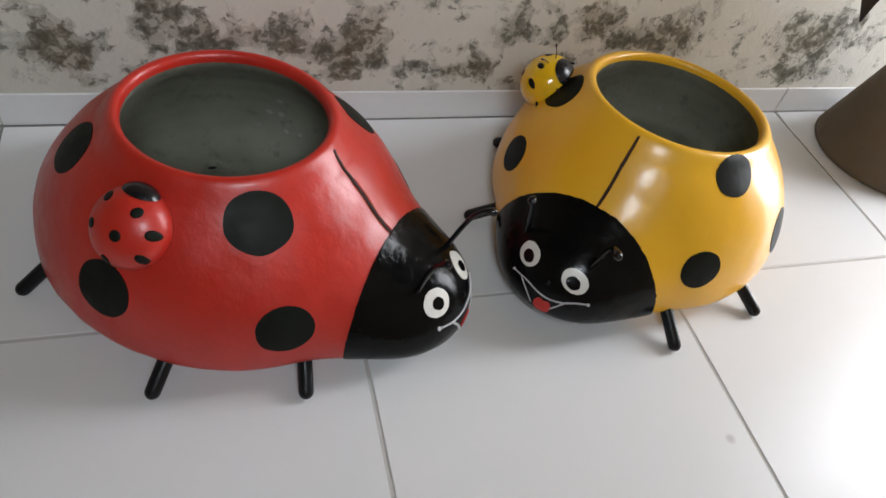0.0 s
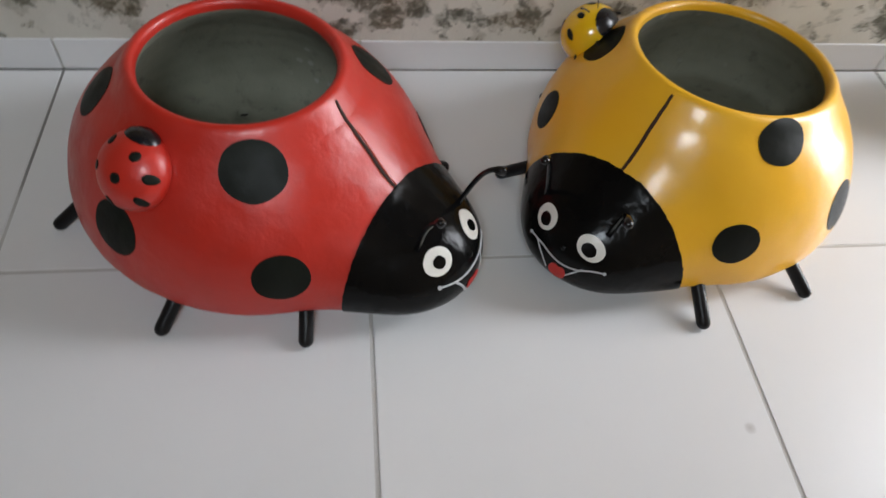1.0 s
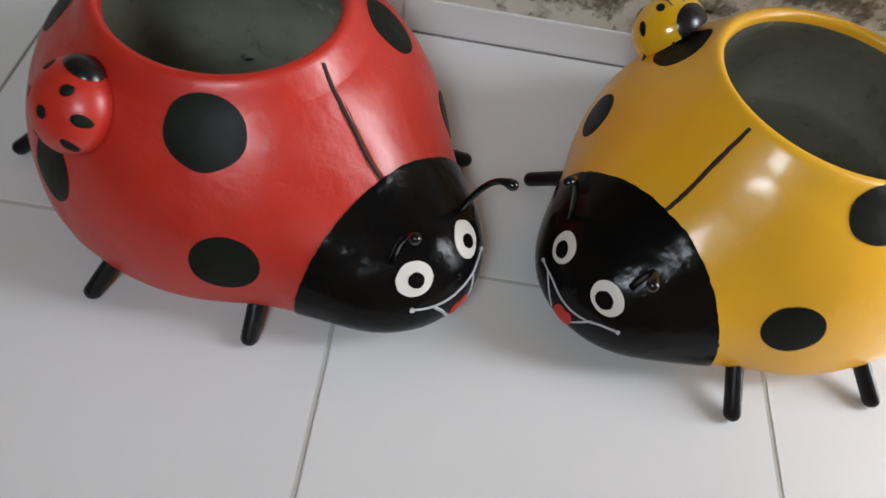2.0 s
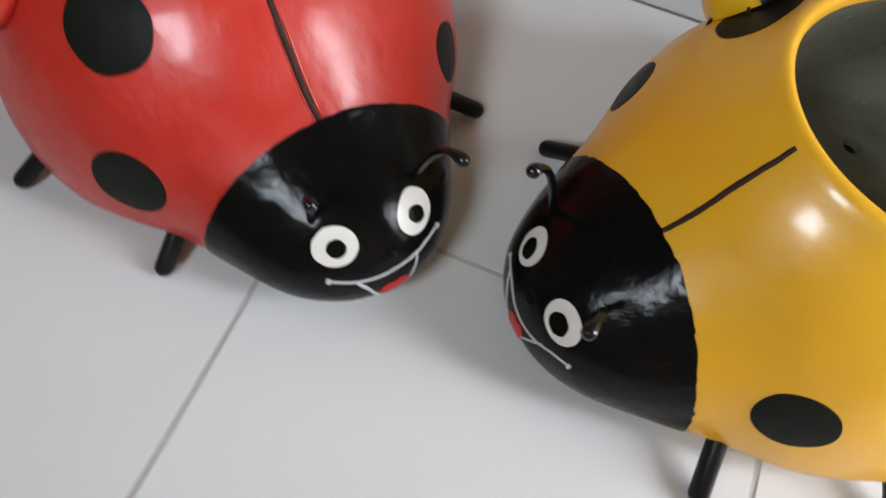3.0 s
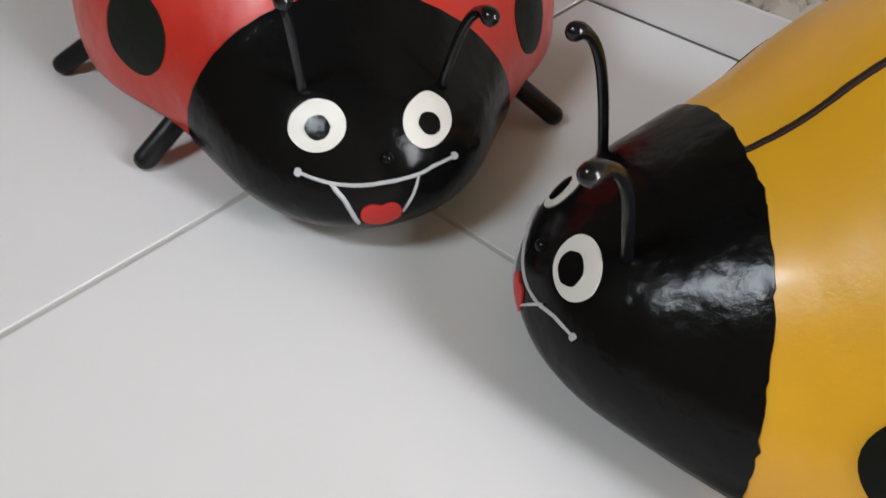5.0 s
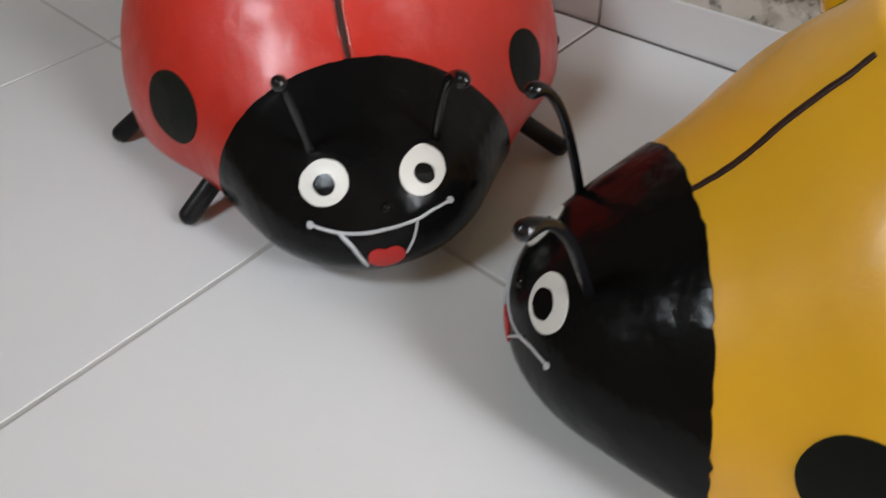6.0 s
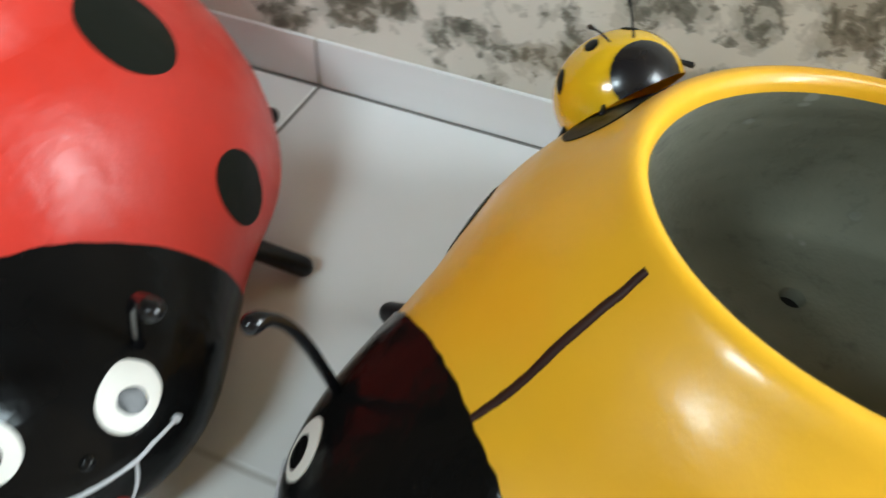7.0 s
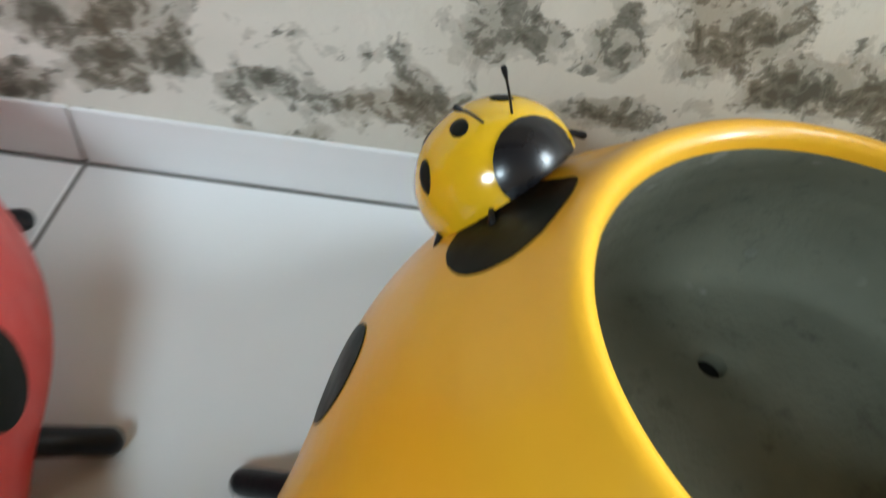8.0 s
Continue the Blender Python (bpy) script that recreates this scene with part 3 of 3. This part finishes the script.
red_planter, red_bug = planter(
    "ladybird_planter", "red cement ladybird planter with black spots on white tiles", (-0.1500, -0.2917), -0.6187, red_S,
    (-0.0039, -0.0032, 0.2494, 0.1272, 0.1162, -0.0227, -0.0094), RED, (0.2245, 0.020, 0.020, 0.55),
    [((0.1105, -0.119, 0.213), 0.039, 0.037, 0), ((0.1695, -0.1635, 0.1035), 0.035, 0.033, 0), ((-0.0345, -0.220, 0.1176), 0.038, 0.036, 10),
     ((-0.1494, -0.1074, 0.1966), 0.035, 0.036, 0), ((0.110, 0.126, 0.207), 0.035, 0.037, 0), ((0.177, 0.161, 0.0975), 0.029, 0.030, 0)],
    [((0.3167, -0.0392, 0.1022), 0.0200, 0.0184, 20), ((0.3203, 0.0364, 0.1010), 0.0212, 0.0178, 36)],
    [((0.3172, -0.0388, 0.1019), 0.0085, 0.0088), ((0.3213, 0.0370, 0.0997), 0.0080, 0.0084)],
    [([(0.329, -0.055, 0.0764), (0.340, -0.035, 0.0735), (0.345, -0.017, 0.0730), (0.346, 0.004, 0.0740), (0.3426, 0.0257, 0.0751), (0.338, 0.038, 0.0770), (0.3305, 0.054, 0.0770)], 0.0034),
     ([(0.340, -0.035, 0.0735), (0.3466, -0.026, 0.0606), (0.347, -0.018, 0.0418)], 0.0044), ([(0.3426, 0.0257, 0.0751), (0.347, 0.021, 0.0622), (0.349, 0.0135, 0.0494)], 0.0024)],
    ((0.3503, -0.0022, 0.0505), 0.0145, 0.0110), [(0.131, 0.003, 0.240), (0.166, -0.002, 0.213), (0.201, -0.004, 0.179), (0.231, -0.003, 0.148)],
    [((0.273, -0.044, 0.113), (0.318, -0.053, 0.195), (-0.016, 0.001, -0.010)), ((0.278, 0.050, 0.109), (0.337, 0.067, 0.187), (-0.022, -0.006, 0.004))],
    [(0.044, -0.259), (0.206, -0.176), (0.199, 0.190), (-0.010, 0.250), (-0.190, -0.207), (-0.195, 0.205)], (-0.0915, 0.0735, 0.060, 1.0),
    (((0.288, -0.004, 0.112), 0.042, 0.005), ((0.29, 0.10, 0.035), 0.055, -0.007)), ((0.0042, 0.0022, SEAM_GLOSS), (-0.0036, 0.0012, SEAM_GLOSS)))

yellow_planter, yellow_bug = planter(
    "ladybird_planter", "yellow cement ladybird planter with black spots on white tiles", (0.5109, -0.2593), 3.8335, yel_S,
    (0.0018, 0.0000, 0.2340, 0.1515, 0.1315, -0.1390, 0.0020), YELLOW, (0.220, 0.130, -0.035, 0.85),
    [((0.103, 0.130, 0.224), 0.035, 0.031, 0), ((0.182, 0.163, 0.113), 0.033, 0.030, -10), ((0.0, 0.225, 0.108), 0.035, 0.038, 0),
     ((0.0985, -0.1445, 0.211), 0.038, 0.034, 0), ((0.180, -0.162, 0.123), 0.028, 0.031, 0)],
    [((0.3215, 0.0333, 0.1004), 0.0202, 0.0162, -22), ((0.3216, -0.0395, 0.098), 0.0190, 0.0154, -25)],
    [((0.3238, 0.0324, 0.0986), 0.0104, 0.0086), ((0.3235, -0.0390, 0.0965), 0.0100, 0.0080)],
    [([(0.335, -0.049, 0.070), (0.342, -0.024, 0.073), (0.346, 0.0, 0.069), (0.345, 0.016, 0.068), (0.340, 0.034, 0.071), (0.332, 0.048, 0.076), (0.322, 0.063, 0.077)], 0.0027),
     ([(0.336, 0.039, 0.075), (0.342, 0.031, 0.065), (0.346, 0.022, 0.053)], 0.0024), ([(0.340, -0.035, 0.072), (0.346, -0.018, 0.060), (0.348, -0.006, 0.048)], 0.0022)],
    ((0.347, 0.010, 0.053), 0.0125, 0.0125), [(0.160, -0.0008, 0.245), (0.189, 0.0005, 0.216), (0.221, 0.002, 0.185), (0.243, 0.002, 0.165)],
    [((0.297, -0.066, 0.105), (0.332, -0.060, 0.196), (-0.018, -0.006, 0.002)), ((0.300, 0.040, 0.117), (0.341, 0.071, 0.199), (-0.022, -0.016, 0.002))],
    [(0.234, 0.190), (0.077, 0.264), (0.235, -0.184), (0.040, -0.255), (-0.160, 0.200), (-0.165, -0.195)], (-0.041, -0.069, 0.075, 0.5),
    (((0.155, 0.0, 0.235), 0.06, 0.006), ((0.10, -0.19, 0.16), 0.09, 0.008)), (), 0.0026)


# ---- the little ladybirds stuck on them ----
def dome_frame(apex, up, ahead):
    up = Vector(up).normalized()
    ahead = (Vector(ahead) - up * Vector(ahead).dot(up)).normalized()
    m = Matrix((ahead, up.cross(ahead), up)).transposed().to_4x4()
    m.translation = Vector(apex)
    return m


def dome_z(x, y, a, b, h):
    return h * math.sqrt(max(0.0, 1 - (x / a) ** 2 - (y / b) ** 2))


def little_ladybird(name, label, m, a, b, h, shell_mat, head_mat, dots, head_axis, head_from, bulge, wires, feet):
    """A half egg with a black head cap in front, dots on its back, wire feelers and stub feet. x ahead, z up."""
    t = thing(name, label, "ladybird ornament", m)
    for which in ("shell", "head"):
        bm = bmesh.new()
        bmesh.ops.create_uvsphere(bm, u_segments=48, v_segments=32, radius=1.0)
        bmesh.ops.bisect_plane(bm, geom=bm.verts[:] + bm.edges[:] + bm.faces[:], plane_co=(0, 0, -0.22), plane_no=(0, 0, -1), clear_outer=True)
        if which == "head":
            axis = Vector(head_axis).normalized()
            bmesh.ops.bisect_plane(bm, geom=bm.verts[:] + bm.edges[:] + bm.faces[:], plane_co=axis * head_from, plane_no=axis, clear_inner=True)
        for v in bm.verts:
            grow = 1.0
            if which == "head":
                grow = 1.02 + bulge * max(0.0, (v.co.dot(axis) - head_from) / (1 - head_from)) ** 0.6
            v.co = Vector((v.co.x * a, v.co.y * b, v.co.z * h)) * grow
        part(which, bm_mesh(which, bm, shell_mat if which == "shell" else head_mat), t, "" if which == "shell" else "glossy black head")
    for x, y, r in dots:
        verts = [(x, y, dome_z(x, y, a, b, h) + 0.0007)]
        for ring in (0.5, 1.0):
            for s in range(20):
                ang = 2 * math.pi * s / 20
                px, py = x + r * ring * math.cos(ang), y + r * ring * math.sin(ang)
                f = math.sqrt((px / a) ** 2 + (py / b) ** 2)
                if f > 0.985:
                    px, py = px / f * 0.985, py / f * 0.985
                verts.append((px, py, dome_z(px, py, a, b, h) + 0.0007))
        for s in range(20):
            q = verts[21 + s]
            verts.append((q[0], q[1], q[2] - 0.002))
        faces = [(0, 1 + s, 1 + (s + 1) % 20) for s in range(20)]
        for k in (1, 21):
            faces += [(k + s, k + 20 + s, k + 20 + (s + 1) % 20, k + (s + 1) % 20) for s in range(20)]
        part("dot", mesh_of("dot", verts, faces, SPOT), t)
    for p0, p1 in wires:
        mid = Vector(p0).lerp(Vector(p1), 0.55) + Vector((0.002, 0, 0.001))
        pts = bezier(p0, mid, mid, p1, 8)
        part("feeler", tube_mesh("feeler", pts, [0.0007] * 7 + [0.0013, 0.0016], IRON, 8), t)
    for p0, p1 in feet:
        part("foot", tube_mesh("foot", [p0, p1], [0.0016, 0.0022], IRON, 10), t)
    return t


def on_planter(planter_ob, bug, spot, sink, ahead_local):
    """The frame of an ornament whose base lies on the hull at spot."""
    c = bug.onto([spot])[0]
    n = bug.normal(c[None])[0]
    return planter_ob.matrix_world @ dome_frame(c + n * sink, n, ahead_local)


bpy.context.view_layer.update()
little_ladybird("ladybird_ornament", "small red ladybird with black dots stuck on the red planter",
                on_planter(red_planter, red_bug, (-0.0114, -0.1811, 0.1968), 0.006, (0.002, 0.028, 0.034)), 0.047, 0.0465, 0.034, RED, GLOSS_BLACK,
                [(0.024, -0.0166, 0.0058), (-0.007, -0.007, 0.0064), (0.007, -0.0385, 0.0060), (-0.0227, -0.035, 0.0056), (0.026, 0.025, 0.0058), (-0.0075, 0.0293, 0.0058), (-0.040, 0.0033, 0.0058)],
                (0.96, 0.0, 0.22), 0.885, 0.10, [], [])
little_ladybird("ladybird_ornament", "small glossy yellow ladybird ornament beside the yellow planter's rim",
                on_planter(yellow_planter, yellow_bug, (0.0705, -0.1878, 0.1913), 0.0085, (0.004, 0.029, 0.032)), 0.0449, 0.0449, 0.0412, GLOSS_YELLOW, GLOSS_BLACK,
                [(0.024, -0.0137, 0.0050), (0.0083, -0.0363, 0.0050), (0.0227, 0.0157, 0.0050), (0.006, 0.034, 0.0050), (-0.014, -0.014, 0.0050), (-0.012, 0.018, 0.0050), (-0.034, 0.0, 0.0050)],
                (0.95, 0.07, -0.05), 0.845, 0.03, [((0.032, -0.005, 0.0270), (0.036, -0.015, 0.041)), ((0.035, 0.0085, 0.0230), (0.056, 0.006, 0.043))],
                [((-0.002, -0.042, -0.005), (-0.002, -0.049, -0.011)), ((0.033, -0.028, -0.008), (0.037, -0.033, -0.012)), ((0.028, 0.035, -0.002), (0.030, 0.039, -0.007))])


# ---- the tall pot beside the wall ----
def conical_pot():
    t = thing("conical_pot", "brown-grey conical stoneware pot standing by the mouldy wall", "plant pot", pose(1.176, -0.158, 0))
    part("cone", lathe("cone", [(0.130, 0.0), (0.1455, 0.003), (0.1495, 0.010), (0.147, 0.020), (0.119, 0.110), (0.093, 0.200), (0.073, 0.280), (0.061, 0.336)], STONE, 72, True), t)
    part("rim", lathe("rim", [(0.058, 0.334), (0.060, 0.340), (0.064, 0.346), (0.064, 0.356), (0.054, 0.358), (0.052, 0.330), (0.0, 0.328)], STONE, 72), t)
    return t


conical_pot()


def drooping_leaf(name, label, spine, width):
    """A thick leaf along a curve, folded a little along its rib."""
    pts = bezier(*spine, 22)
    verts, faces, cols = [], [], 9
    for side in (0.003, -0.003):
        for i, p in enumerate(pts):
            along = (pts[min(i + 1, 22)] - pts[max(i - 1, 0)]).normalized()
            across = Vector((0.25, 1, 0)) - along * along.dot(Vector((0.25, 1, 0)))
            across.normalize()
            up = along.cross(across)
            w = width * math.sin(math.pi * min(1.0, 0.06 + 0.94 * i / 22)) ** (0.55 if i < 11 else 0.85)
            for c in range(cols):
                f = 2 * c / (cols - 1) - 1
                verts.append(p + across * f * w + up * (side * (1 - abs(f) ** 3) + 0.12 * w * abs(f)))
    n = len(pts) * cols
    for k in (0, n):
        for i in range(len(pts) - 1):
            for c in range(cols - 1):
                q = (k + i * cols + c, k + i * cols + c + 1, k + (i + 1) * cols + c + 1, k + (i + 1) * cols + c)
                faces.append(q if k == 0 else q[::-1])
    return part(name, mesh_of(name, verts, faces, DARKCLAY), None, label, "leaf")


# A dark thing of unknown kind by the pot, modelled as a leaf.
drooping_leaf("dry_leaf", "dark brown thing above the conical pot, built as a drooping leaf", ((1.165, -0.160, 0.331), (1.15, -0.165, 0.62), (0.70, -0.19, 0.57), (0.848, -0.185, 0.325)), 0.10)

# ---- floor tiles and skirting, piece by piece ----
tile_meshes = {}
skirt_meshes = {}


def tile_piece(w, d):
    key = (round(w, 3), round(d, 3))
    if key not in tile_meshes:
        bm = bmesh.new()
        bmesh.ops.create_cube(bm, size=1, matrix=Matrix.Translation((0, 0, -0.006)) @ Matrix.Diagonal((w - 0.0046, d - 0.0046, 0.012, 1)))
        top = [e for e in bm.edges if all(v.co.z > -0.001 for v in e.verts)]
        bmesh.ops.bevel(bm, geom=top, offset=0.0011, segments=2, affect="EDGES")
        tile_meshes[key] = bm_mesh("tile", bm, TILE, False)
    return tile_meshes[key]


rows_y = [-0.0012]
y_edge = -FIRST_ROW
while rows_y[-1] > ROOM_F:
    rows_y.append(max(y_edge, ROOM_F))
    y_edge -= TILE_SIZE
for y1, y0 in zip(rows_y, rows_y[1:]):
    for k in range(int(ROOM_L / TILE_SIZE), int(ROOM_R / TILE_SIZE) + 1):
        x0, x1 = k * TILE_SIZE, min((k + 1) * TILE_SIZE, ROOM_R)
        ob = part("tile", tile_piece(x1 - x0, y1 - y0), floor)
        ob.location = ((x0 + x1) / 2, (y0 + y1) / 2, random.uniform(-0.0003, 0.0002))

SKIRT_H, SKIRT_T = 0.059, 0.0045
skirting = thing("baseboard", "white tile skirting along the mouldy wall", "skirting", kind="structure")
for k in range(int(ROOM_L / TILE_SIZE), int(ROOM_R / TILE_SIZE) + 1):
    x0, x1 = k * TILE_SIZE, min((k + 1) * TILE_SIZE, ROOM_R)
    w = round(x1 - x0, 3)
    if w not in skirt_meshes:
        bm = bmesh.new()
        bmesh.ops.create_cube(bm, size=1, matrix=Matrix.Translation((0, SKIRT_T / 2, SKIRT_H / 2 + 0.0001)) @ Matrix.Diagonal((w - 0.0030, SKIRT_T, SKIRT_H, 1)))
        bmesh.ops.bevel(bm, geom=bm.edges[:], offset=0.0010, segments=2, affect="EDGES")
        skirt_meshes[w] = bm_mesh("skirting_tile", bm, TILE, False)
    ob = part("skirting_tile", skirt_meshes[w], skirting)
    ob.location = ((x0 + x1) / 2, 0.0 + random.uniform(-0.0004, 0.0003), 0)
part("joint", box_mesh("joint", (ROOM_R - ROOM_L, 0.0050, 0.004), DARK_GROUT, 0, ((ROOM_L + ROOM_R) / 2, -0.0012, -0.0028)), skirting, "dark grey grout joint")
